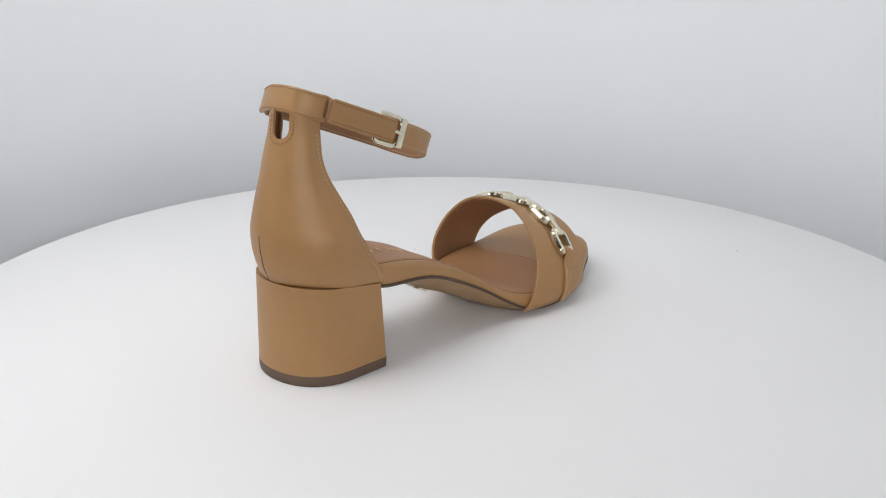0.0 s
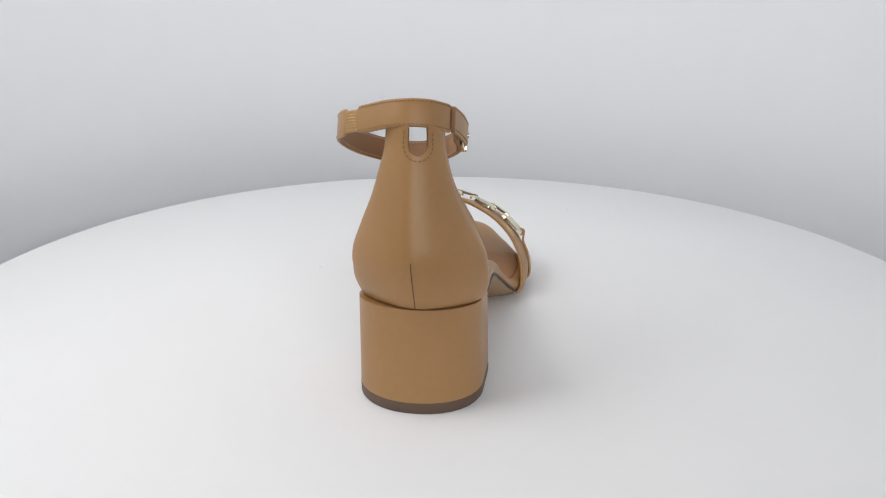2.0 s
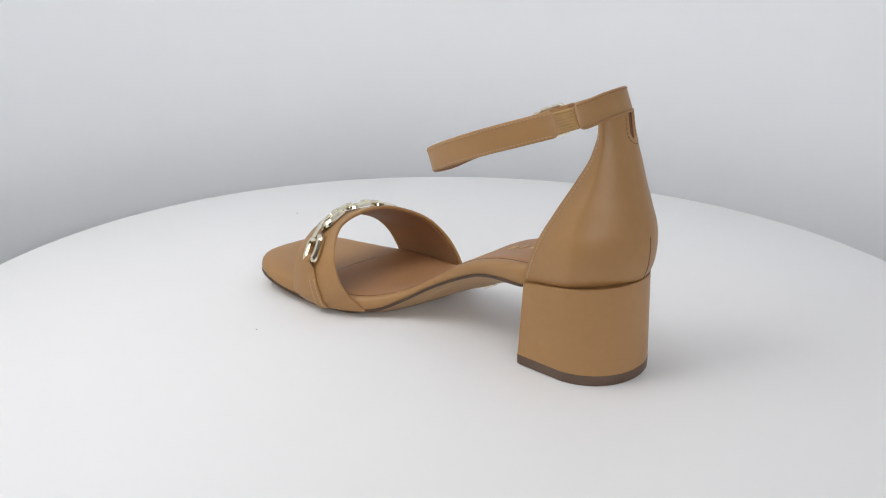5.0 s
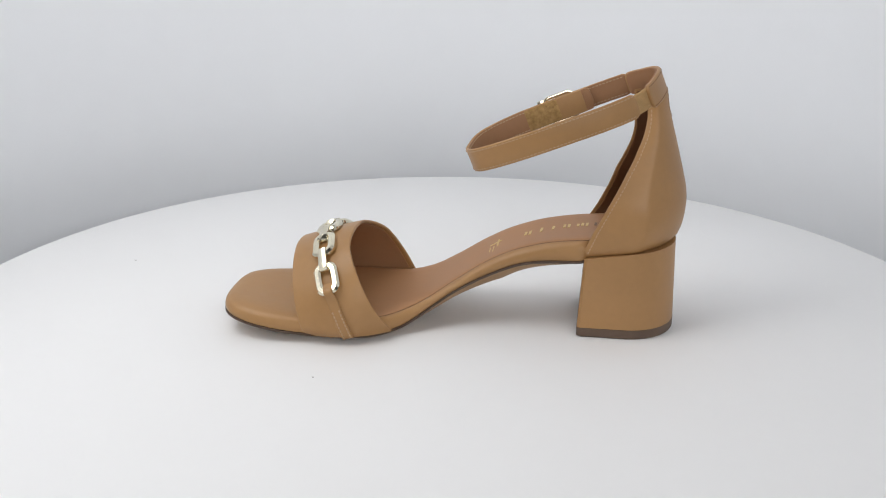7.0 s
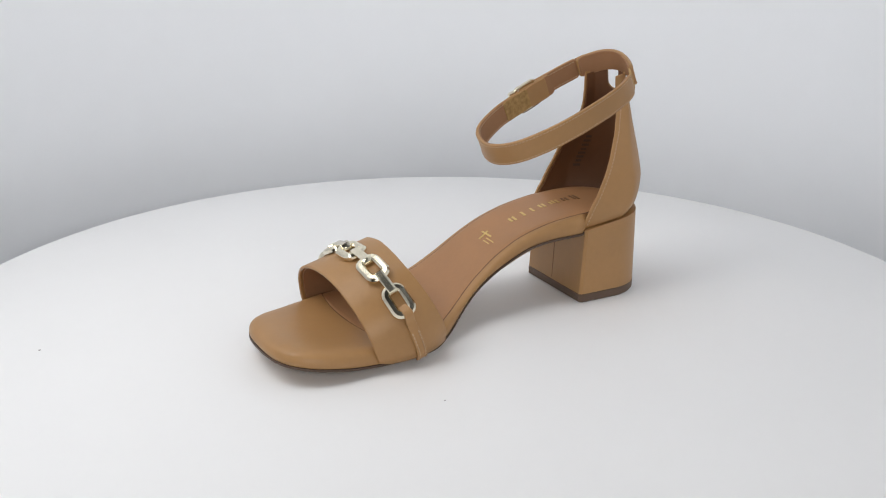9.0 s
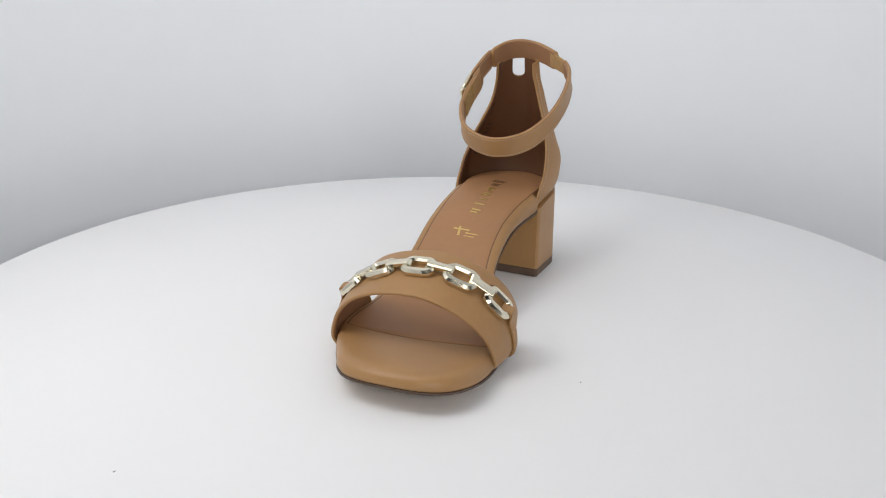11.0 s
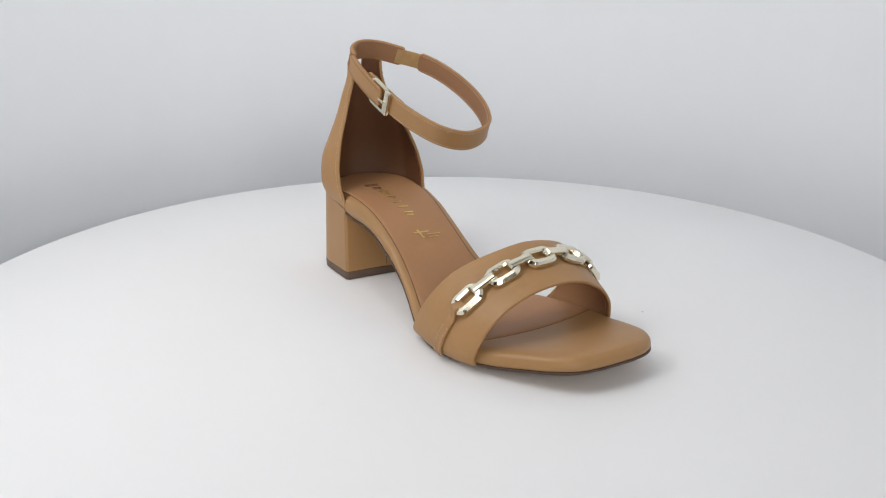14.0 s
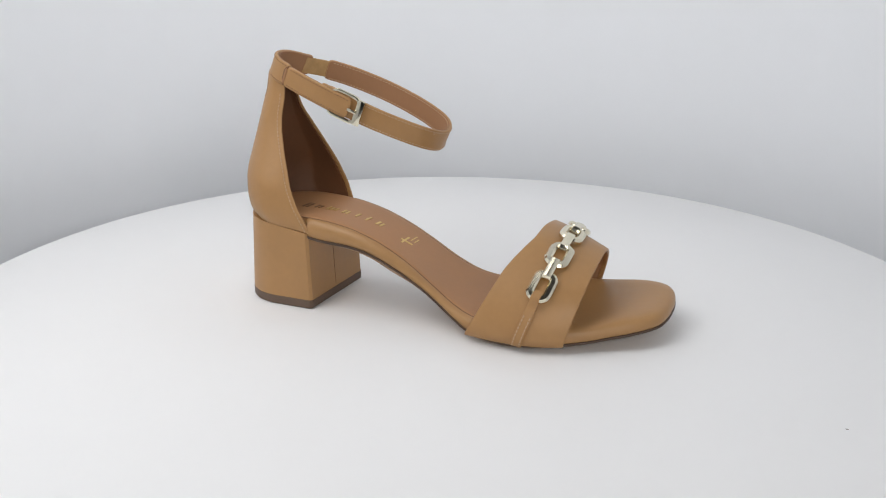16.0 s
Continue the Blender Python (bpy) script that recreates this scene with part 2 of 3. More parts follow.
def build_sole(shoe):
    e, t = EDGE_Z, TOP_Z
    # brown outsole: thin dark rim and a convex bottom
    deep = f_of([-75, -50, -28, 0, 20, 40], [0.8, 1.4, 2.0, 1.6, 1.0, 1.0])
    low = lambda k: (lambda x: max(e(x) - k * deep(x), 0.02))
    rings = [sole_ring(0.6 * MM, lambda x: e(x) + 0.3), sole_ring(-0.2 * MM, lambda x: e(x) + 0.1), sole_ring(-0.3 * MM, lambda x: e(x) - 0.9), sole_ring(0.5 * MM, lambda x: max(e(x) - 1.4, 0.4))]
    part("outsole_rim", loops(rings + [rings[0]], False, False), RIM, shoe, "dark brown edge of the outsole")
    rings = [sole_ring(0.8 * MM, lambda x: max(e(x) - 1.3, 0.5)), sole_ring(3 * MM, low(1.9)), sole_ring(8 * MM, low(3.7)), sole_ring(14 * MM, low(5.0)), sole_ring(20 * MM, low(5.5)), sole_ring(60 * MM, low(5.6))]
    part("outsole", loops(rings, False, False), SOLE, shoe, "tan outsole underside", weld=0.0003)
    # leather wrapped edge of the footbed
    # its side is steep at the waist and softly domed at the toe
    def bed_ring(da, db, k):
        out = []
        for p in OUTLINE:
            w = min(max((p[0] / MM - 52) / 26, 0.0), 1.0)
            hide = 3.5 * min(max(((-68.5 if p[1] > 0 else -72.5) - p[0] / MM) / 2.5, 0.0), 1.0)
            q = offset_in(p, (da + (db - da) * w + hide) * MM)
            x = q[0] / MM
            out.append((*q, (e(x) + 0.1 + (t(x) - e(x)) * k) * MM))
        return out
    rings = [bed_ring(*r) for r in ((0.5, 0.5, 0.0), (0.0, -0.1, 0.12), (-0.4, 0.0, 0.33), (-0.3, 0.5, 0.58), (0.3, 1.6, 0.78), (1.3, 3.6, 0.91), (2.6, 7.0, 0.985), (3.4, 11, 1.0), (8, 15, 1.01), (14, 19, 1.01), (22, 25, 1.01), (60, 60, 1.01))]
    part("footbed", loops(rings, False, False), LEATHER, shoe, "camel leather wrapped footbed edge and toe", weld=0.0003)
    # padded sock, which ends under the band
    base = []
    for p in OUTLINE:
        q = offset_in(p, 4.2 * MM)
        lim = 67.5 * MM - 0.0016 * (q[1] / 0.02 - 0.3) ** 2
        base.append(np.array((min(q[0], lim), q[1])))

    def sock_ring(d, z):
        out = []
        for p in base:
            x = min(max(p[0] / MM, -92), 52) * MM
            c = np.array((x, CENTRE(x / MM) * MM))
            q = p + (c - p) * min(d * MM / np.linalg.norm(c - p), 1.0)
            out.append((*q, (t(q[0] / MM) + z) * MM))
        return out
    rings = [sock_ring(0, -1.0), sock_ring(0, 0.15), sock_ring(0.25, 0.45), sock_ring(0.9, 0.7), sock_ring(2.5, 0.8), sock_ring(8, 0.6), sock_ring(14, 0.45), sock_ring(22, 0.4), sock_ring(60, 0.4)]
    part("sock", loops(rings, False, False), SOCK, shoe, "brown leather sock lining the footbed", weld=0.0008)
    rings = [sock_ring(-0.38, -0.1), sock_ring(-0.38, 0.26), sock_ring(0.16, 0.26), sock_ring(0.16, -0.1)]
    part("sock_seam", loops(rings + [rings[0]], False, False), SEAM, shoe, "dark seam round the sock")


def build_mark(shoe):
    m = Matrix.Translation((-28 * MM, -2 * MM, 22.2 * MM)) @ Matrix.Rotation(radians(27), 4, "Y")
    bm = box_at((0, 0, 0), (1, 0, 0), (0, 1, 0), (0, 0, 1), 7 * MM, 9 * MM, 1.6 * MM, 0.4 * MM)
    bmesh.ops.transform(bm, matrix=m, verts=bm.verts)
    part("sole_badge", bm, GOLD, shoe, "small pale gold badge under the shank")


def bar_on_sock(x, y, lx, ly, ang, mat, shoe, name):
    z = (TOP_Z(x) + 0.55) * MM
    slope = math.atan2((TOP_Z(x + 3) - TOP_Z(x - 3)), 6)
    m = Matrix.Translation((x * MM, y * MM, z)) @ Matrix.Rotation(-slope, 4, "Y") @ Matrix.Rotation(radians(ang), 4, "Z")
    bm = box_at((0, 0, 0), (1, 0, 0), (0, 1, 0), (0, 0, 1), lx * MM, ly * MM, 0.25 * MM)
    bmesh.ops.transform(bm, matrix=m, verts=bm.verts)
    return part(name, bm, mat, shoe, smooth=False)


def build_print(shoe):
    # gold foil mark: plain thin bars, dark brown at the heel end
    for x, n, high, mt in ((-83.8, 2, 7.4, FOIL_DARK), (-77.0, 2, 4.4, FOIL_DARK), (-69.0, 3, 4.4, FOIL), (-60.8, 2, 4.6, FOIL), (-53.8, 1, 4.4, FOIL), (-47.6, 1, 5.2, FOIL), (-40.6, 2, 4.6, FOIL)):
        for k in range(n):
            bar_on_sock(x + 2.3 * (k - (n - 1) / 2), -1.2 + 0.25 * (-1) ** k, 1.3, high + 0.7 - 0.6 * k, -9, mt, shoe, "gold_print")
    for x, y, lx, ly, a in ((-25.0, -3.4, 9.5, 1.0, 86), (-23.8, -4.4, 7.0, 1.3, 8), (-22.6, 3.4, 7.6, 0.6, 85), (-20.8, 2.4, 6.0, 0.5, 85)):
        bar_on_sock(x, y, lx, ly, a, FOIL, shoe, "gold_print")


def heel_outline(z):
    """Outline of the heel block at the height z: straight front, round back."""
    k = z / 46.0
    xf_l, xf_r = -66.4 - 2.5 * k, -71.6 - 2.0 * k
    yl, yr = 28.8 + 0.1 * k, -25.8 + 1.0 * k
    back = -118.3 + 1.8 * k
    pts = [(xf_r + 0.6, yr + 1.2), (xf_l - 0.0, yl - 1.2), (xf_l - 1.2, yl + 0.2)]
    for a in np.linspace(90, 270, 29):
        c, s_ = math.cos(radians(a)), math.sin(radians(a))
        ex = 0.98 if s_ > 0 else 0.93
        x = -92 + (-92 - back) * math.copysign(abs(c) ** ex, c)
        yc = (yl + yr) / 2 + 1.2
        y = yc + ((yl - yr) / 2 + 0.6) * math.copysign(abs(s_) ** ex, s_)
        pts.append((x, y))
    pts.append((xf_r - 0.8, yr - 0.1))
    return [(x * MM, y * MM) for x, y in pts]


SEAM_Z = lambda x: float(np.interp(x, [-120, -110, -95, -80, -66], [48.2, 47.6, 46.2, 44.0, 41.6]))


def build_heel(shoe):
    rings = [[(x, y, 5.2 * MM) for x, y in heel_outline(5)]]
    for k in np.linspace(0.0, 1.0, 9):
        ring = []
        for x, y in heel_outline(5 + 40 * k):
            top = SEAM_Z(x / MM)
            ring.append((x, y, (5.4 + (top - 5.4) * k) * MM))
        rings.append(ring)
    heel = part("heel", loops(rings), LEATHER, shoe, "camel leather covered block heel", sharp=35)
    o = heel_outline(3)
    c = np.mean(o, axis=0)
    gr = lambda s, z: [(*(c + (np.array(p) - c) * s), z * MM) for p in o]
    part("heel_tip", loops([gr(0.975, 0.0), gr(1.0, 0.7), gr(1.004, 4.8), gr(0.985, 5.35)]), RUBBER, shoe, "dark brown rubber heel tip", sharp=35)
    # fold of the leather down the heel's front
    path = []
    for z in np.linspace(6, 41, 12):
        r, l = [np.array(q) for q in heel_outline(z)[:2]]
        q = r + (l - r) * ((0.0 - r[1]) / (l[1] - r[1]))
        path.append(np.array((q[0], q[1], z * MM)))
    sec = [(0.2 * MM, -0.3 * MM), (0.2 * MM, 0.08 * MM), (-0.2 * MM, 0.08 * MM), (-0.2 * MM, -0.3 * MM)]
    part("heel_fold", sweep(path, [np.array((0.0, 1.0, 0.0))] * 12, [np.array((1.0, 0.0, 0.0))] * 12, sec), SEAM, heel, "dark join of the heel leather", smooth=False)


BACK_X = smooth_of([40, 48, 55, 64, 73, 82, 94, 108, 117, 135], [-115.5, -117, -119.3, -120.4, -120, -117.8, -114.4, -110.3, -107.9, -105.0])
SIDE_L = smooth_of([40, 48, 55, 68, 80, 93, 106, 115, 135], [29, 30.3, 32.3, 32.8, 28.8, 23.4, 19.4, 17.2, 16])
SIDE_R = smooth_of([40, 48, 55, 68, 80, 93, 106, 115, 135], [-24.8, -25.8, -27.2, -25.6, -19.6, -13.4, -9.6, -7.4, -6])
LZ = [38, 47, 55.4, 59.8, 68, 72, 79.6, 84, 92.6, 96, 102.5, 110, 116, 135]
LEFT_X = smooth_of(LZ, [-65.5, -69.2, -72.4, -74.4, -78.4, -80.5, -84.5, -86.6, -90.9, -92.2, -94.9, -96.4, -96.5, -96])
LEFT_Y = smooth_of(LZ, [26.2, 27.2, 28.5, 29.2, 29.0, 28.6, 26.9, 25.5, 22.6, 21.0, 18.2, 15.9, 14.2, 13.6])
RZ = [38, 44, 51.7, 56, 64.5, 69, 78.4, 84, 94.8, 103, 108, 115, 135]
RIGHT_X = smooth_of(RZ, [-69.5, -71.6, -75.4, -78, -81.8, -83.6, -86.6, -88.8, -92.4, -93.4, -92.9, -92.4, -91.5])
RIGHT_Y = smooth_of(RZ, [-24.8, -25.4, -25.6, -25.3, -24, -22.6, -19.8, -17.4, -12.4, -9.6, -8.4, -7.4, -6.6])
SECTIONS = {}


def section(z):
    """Both halves of the counter's outline at the height z (mm), each from the back to its front edge."""
    key = round(z * 4)
    if key not in SECTIONS:
        z = key / 4
        xb, yl, yr = float(BACK_X(z)), float(SIDE_L(z)), float(SIDE_R(z))
        yc = (yl + yr) / 2
        halves = []
        for fx, fy, ym, p in ((float(LEFT_X(z)), float(LEFT_Y(z)), yl, 1.26), (float(RIGHT_X(z)), float(RIGHT_Y(z)), yr, 1.16)):
            a = min(25.0, 0.66 * (fx - xb))
            arc = [(xb + a * (1 - math.cos(g) ** p), yc + (ym - yc) * math.sin(g) ** p) for g in np.linspace(0, 1.45, 9)]
            x1, y1 = arc[-1]
            k1 = (x1 * 0.5 + fx * 0.5, y1 + (fy - y1) * 0.32)
            half = spline([(xb, yc)] + arc[1:] + [k1, (fx, fy)], 80)
            s_ = np.r_[0, np.cumsum(np.linalg.norm(np.diff(half, axis=0), axis=1))]
            halves.append((half, s_))
        SECTIONS[key] = halves
    return SECTIONS[key]


def half_length(u, z):
    return section(z)[0 if u < 0 else 1][1][-1]


def counter_point(u, z):
    """Counter's surface: u from -1 (inner front edge) round the back to 1 (outer front edge), z in mm."""
    lo = math.floor(z * 4) / 4
    out = []
    for zz in (lo, lo + 0.25):
        half, s_ = section(zz)[0 if u < 0 else 1]
        q = abs(u) * s_[-1]
        out.append(np.array((np.interp(q, s_, half[:, 0]), np.interp(q, s_, half[:, 1]), zz)))
    return out[0] + (out[1] - out[0]) * (z - lo) * 4


def counter_normal(u, z):
    du = counter_point(min(u + 0.02, 1), z) - counter_point(max(u - 0.02, -1), z)
    dz = counter_point(u, z + 0.6) - counter_point(u, z - 0.6)
    n = np.cross(dz, du)
    n = n / np.linalg.norm(n)
    return n if np.dot(n[:2], counter_point(u, z)[:2] - np.array((-98.0, 5.0))) > 0 else -n


def build_counter(shoe):
    KEY_W, KEY_Z, TOP = 4.5, 112.2, 125.0
    at_u = lambda d: d / half_length(d, 116)
    D0 = 3.0
    us = sorted(set(list(np.linspace(-1, 1, 61)) + [at_u(D0 + k * KEY_W) for k in (-1.03, -1.0, -0.97, -0.9, -0.75, -0.5, -0.25, 0, 0.25, 0.5, 0.75, 0.9, 0.97, 1.0, 1.03)]))
    cols, nrm = [], []
    for u in us:
        d = abs(u * half_length(u, 116) - D0)
        top = TOP - 3.6 * u * u
        if d <= KEY_W * 1.001:
            top = KEY_Z + KEY_W - math.sqrt(max(KEY_W ** 2 - d * d, 0.0))
        bottom = SEAM_Z(counter_point(u, 45)[0]) + 0.25
        col, nc = [], []
        for z in list(np.linspace(bottom, KEY_Z - 1.0, 26)) + list(np.linspace(KEY_Z - 1.0, top, 11))[1:]:
            n = counter_normal(u, z)
            tuck = 0.8 * math.exp(-((z - bottom) / 1.2) ** 2)
            col.append((counter_point(u, z) - n * tuck) * MM)
            nc.append(n)
        cols.append(col)
        nrm.append(nc)
    P, N = np.array(cols), np.array(nrm)
    counter = part("counter", shell(P, -1.1 * MM, 0.0, N, 0.25 * MM), LEATHER, shoe, "smooth camel leather heel counter with a keyhole")
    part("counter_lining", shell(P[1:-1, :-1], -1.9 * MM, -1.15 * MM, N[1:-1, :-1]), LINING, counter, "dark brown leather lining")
    # stamped marks inside the lining, as plain bars
    for u, z0, n, w in ((0.60, 64.0, 8, 4.2),):
        bars = []
        for k in range(n):
            z = z0 + k * 2.7
            c, nn = counter_point(u, z), counter_normal(u, z)
            t = counter_point(u + 0.03, z) - counter_point(u - 0.03, z)
            t /= np.linalg.norm(t)
            bars.append(box_at((c - nn * 1.98) * MM, t, np.cross(nn, t), nn, (w - 0.9 * (k % 3 == 1)) * MM, 1.5 * MM, 0.24 * MM))
        part("lining_print", merge(bars), STAMP, counter, "dark stamped marks", smooth=False)
    # back seam
    zs = np.linspace(49.2, 70, 24)
    path = [counter_point(0.0, z) * MM for z in zs]
    sec = [(0.18 * MM, -0.10 * MM), (0.18 * MM, 0.10 * MM), (-0.18 * MM, 0.10 * MM), (-0.18 * MM, -0.10 * MM)]
    out = [np.array((-1.0, 0, 0))] * len(path)
    part("back_seam", sweep(np.array(path), [np.array((0, 1.0, 0))] * len(path), out, sec), GROOVE, counter, "dark vertical back seam", smooth=False)
    # thread along the front edges and round the keyhole
    for sgn, zt in ((-1, 116), (1, 115)):
        pth, nn = [], []
        for z in np.linspace(44 if sgn < 0 else 43.5, zt, 70):
            a = counter_point(sgn * 1.0, z)
            b = counter_point(sgn * 0.9, z)
            w = (b - a) / max(np.linalg.norm(b - a), 1e-6)
            q = a + w * 2.2
            n = counter_normal(sgn * 0.95, z)
            pth.append(q * MM)
            nn.append(n)
        part("stitching", stitches(pth, nn, 0.0013, 0.0007, 0.0006), THREAD, counter, "cream thread along the counter's edge", smooth=False)
    pth, nn = [], []
    for a in np.linspace(-1.0, 1.0, 50):
        r = KEY_W + 1.9
        if abs(a) > 0.7:
            d, z = math.copysign(r, a), KEY_Z + KEY_W + (abs(a) - 0.7) * 20
        else:
            g = a / 0.7 * 1.5708
            d, z = r * math.sin(g), KEY_Z + KEY_W - r * math.cos(g)
        pth.append(counter_point(at_u(D0 + d), z) * MM)
        nn.append(counter_normal(at_u(D0 + d), z))
    part("stitching", stitches(pth, nn, 0.0013, 0.0007, 0.00055), TAN_THREAD, counter, "tan thread round the keyhole", smooth=False)


# ---- ankle strap ----
STRAP = spline([(x * MM, y * MM, z * MM) for x, y, z in (
    (-102.2, 6.3, 128.8), (-100.2, -0.8, 128.2), (-95.4, -5.4, 126.2), (-88.0, -7.6, 123.6), (-70, -9.6, 116.4), (-47, -9.2, 107.3), (-31, -6.2, 101.0), (-16.8, 1.5, 94.6),
    (-11.5, 14, 90.6), (-12.2, 26, 91.0), (-19, 36.4, 94.6), (-35, 43.0, 101.4), (-55, 44.6, 109.3), (-75, 41.9, 116.5), (-88.2, 35.5, 121.2), (-96.2, 25.4, 124.5), (-100.6, 15.4, 127.6))], 400, True)


def strap_frames():
    tan = np.roll(STRAP, -1, 0) - np.roll(STRAP, 1, 0)
    tan /= np.linalg.norm(tan, axis=1, keepdims=True)
    flat = np.stack([-tan[:, 1], tan[:, 0], np.zeros(len(tan))], 1)
    flat /= np.linalg.norm(flat, axis=1, keepdims=True)
    c = STRAP.mean(0)
    if (flat * (STRAP - c))[:, :2].sum() < 0:
        flat = -flat
    # the ring leans with the leg: its own axis points up and forwards
    axis = np.array((0.38, 0.0, 0.925))
    up = axis - tan * (tan @ axis)[:, None]
    up /= np.linalg.norm(up, axis=1, keepdims=True)
    out = np.cross(tan, up)
    out *= np.sign((out * flat).sum(1))[:, None]
    return out, up


OUT, UP = strap_frames()


def where(x, right):
    """Index on the strap's line at the station x (mm), on the outer (right) or inner side."""
    best = [(abs(p[0] / MM - x), i) for i, p in enumerate(STRAP) if (i < 170) == right]
    return min(best)[1]


def strap_piece(name, i0, i1, shift, thick, high, mat, parent, label="", radius=0.0007, corner=1.0):
    idx = [k % 400 for k in range(i0, i1 + 1)]
    path = np.array([STRAP[k] + OUT[k] * shift for k in idx])
    s = np.r_[0, np.cumsum(np.linalg.norm(np.diff(path, axis=0), axis=1))]
    rc = 2.6 * MM
    sec = round_rect(thick, high, min(radius, thick * 0.45))
    rings = []
    for q, k in enumerate(idx):
        d = min(s[q], s[-1] - s[q], rc)
        inset = (rc - math.sqrt(max(rc * rc - (rc - d) ** 2, 0.0))) * corner
        rings.append([path[q] + OUT[k] * a + UP[k] * b * (1 - 2 * inset / high) for a, b in sec])
    return part(name, loops(rings), mat, parent, label)


def strap_stitch(i0, i1, shift, h, mat, parent, flip=1.0):
    idx = [k % 400 for k in range(i0, i1 + 1)]
    return part("stitching", stitches([STRAP[k] + OUT[k] * shift + UP[k] * h for k in idx], [OUT[k] * flip for k in idx], 0.00125, 0.0006, 0.00046), mat, parent, smooth=False)


def build_strap(shoe):
    H = 11.8 * MM
    i_loop, i_buck, i_tail = where(-88, True), where(-51.5, True), where(-64, True)
    i_el_f, i_el_b = where(-88.5, False), where(-94.2, False)
    strap = strap_piece("ankle_strap", i_tail - 12, i_el_f, 0.0, 1.5 * MM, H, LEATHER, shoe, "camel leather ankle strap")
    strap_piece("strap_lining", i_tail - 12, i_el_f - 1, -0.95 * MM, 0.5 * MM, H - 0.5 * MM, STRAP_LINING, strap, "brown leather strap lining")
    for h in (4.7 * MM, -4.7 * MM):
        strap_stitch(i_buck + 6, i_el_f - 2, 0.75 * MM, h, THREAD, strap)
        strap_stitch(i_buck + 10, i_el_f - 2, -1.2 * MM, h, THREAD, strap, -1.0)
    # short cross stitch at the front of the strap
    k = where(-14, True)
    part("cross_stitch", stitches([STRAP[k] + OUT[k] * 0.75 * MM + UP[k] * q * MM for q in np.linspace(5.0, 1.6, 6)], [OUT[k]] * 6, 0.00125, 0.0006, 0.0005), THREAD, strap, smooth=False)
    # elastic insert with ribs
    el = strap_piece("elastic", i_el_f - 8, i_el_b + 8, -0.1 * MM, 1.0 * MM, H - 2.2 * MM, ELASTIC, shoe, "ribbed tan elastic insert", corner=0.0)
    ribs = []
    for h in np.linspace(-3.9, 3.9, 7):
        idx = list(range(i_el_f - 6, i_el_b + 6))
        ribs.append(sweep([STRAP[k] + OUT[k] * 0.4 * MM + UP[k] * h * MM for k in idx], [OUT[k] for k in idx], [UP[k] for k in idx], round_rect(0.5 * MM, 0.7 * MM, 0.2 * MM, 2)))
    part("rib", merge(ribs), ELASTIC, el)
    # piece round the back, sewn over the counter's tabs
    back = strap_piece("back_strap", i_el_b, 400 + i_loop, 1.1 * MM, 1.9 * MM, H, LEATHER, shoe, "camel leather strap across the heel")
    strap_piece("strap_lining", i_el_b + 1, 400 + i_loop - 1, -0.25 * MM, 0.6 * MM, H - 0.4 * MM, STRAP_LINING, back, "brown leather strap lining")
    for h in (4.8 * MM, -4.8 * MM):
        strap_stitch(i_el_b + 1, 400 + i_loop - 2, 2.05 * MM, h, TAN_THREAD, back)
    # folded end that carries the buckle
    tail = strap_piece("buckle_strap", i_loop - 2, i_buck - 1, 2.7 * MM, 1.6 * MM, H - 0.6 * MM, LEATHER, shoe, "camel leather strap end held by the buckle")
    for h in (4.3 * MM, -4.3 * MM):
        strap_stitch(i_loop + 1, i_buck - 3, 3.5 * MM, h, TAN_THREAD, tail)
    strap_piece("strap_lining", i_loop - 1, i_tail - 6, 1.7 * MM, 0.5 * MM, H - 0.8 * MM, STRAP_LINING, tail, "brown leather strap lining")
    for h in (4.3 * MM, -4.3 * MM):
        strap_stitch(i_loop + 1, i_tail - 7, 1.4 * MM, h, THREAD, tail, -1.0)
    strap_piece("edge", i_loop - 3, i_loop - 1, 2.4 * MM, 2.7 * MM, H + 0.6 * MM, STRAP_LINING, tail, "pale cut edge")
    strap_piece("raw_edge", i_loop - 5, i_loop - 3, 1.8 * MM, 1.5 * MM, H - 1.2 * MM, SEAM, tail, "dark raw leather end")
    strap_piece("velcro", i_buck - 5, i_buck + 23, -1.35 * MM, 0.9 * MM, H - 0.6 * MM, VELCRO, shoe, "golden brown hook-and-loop patch", corner=0.2)
    strap_piece("tab", i_tail - 5, i_buck - 5, -1.35 * MM, 0.9 * MM, H - 0.2 * MM, LEATHER, shoe, "camel leather tab inside the strap", corner=0.2)
    # buckle: a rounded frame, a broad end plate, a pin
    k = i_buck
    t = STRAP[(k + 4) % 400] - STRAP[k - 4]
    t /= np.linalg.norm(t)
    c = STRAP[k] + OUT[k] * 1.5 * MM
    w, h = 16.0 * MM, 13.6 * MM
    line = spline([(a, b) for a, b in round_rect(w, h, 3.6 * MM, 5)], 72, True)
    path = np.array([c + t * (a - w / 2 + 3.6 * MM) + UP[k] * b for a, b in line])
    tg = np.roll(path, -1, 0) - np.roll(path, 1, 0)
    tg /= np.linalg.norm(tg, axis=1, keepdims=True)
    side = np.cross(tg, OUT[k])
    buckle = part("buckle", sweep(path, [OUT[k]] * 72, side, round_rect(1.7 * MM, 1.9 * MM, 0.5 * MM, 2), True), GOLD, shoe, "polished pale gold buckle")
    part("plate", box_at(c + t * 4.5 * MM + OUT[k] * 0.5 * MM, t, UP[k], OUT[k], 4.4 * MM, h + 0.4 * MM, 2.3 * MM, 1.0 * MM), GOLD, buckle, "broad polished end plate")
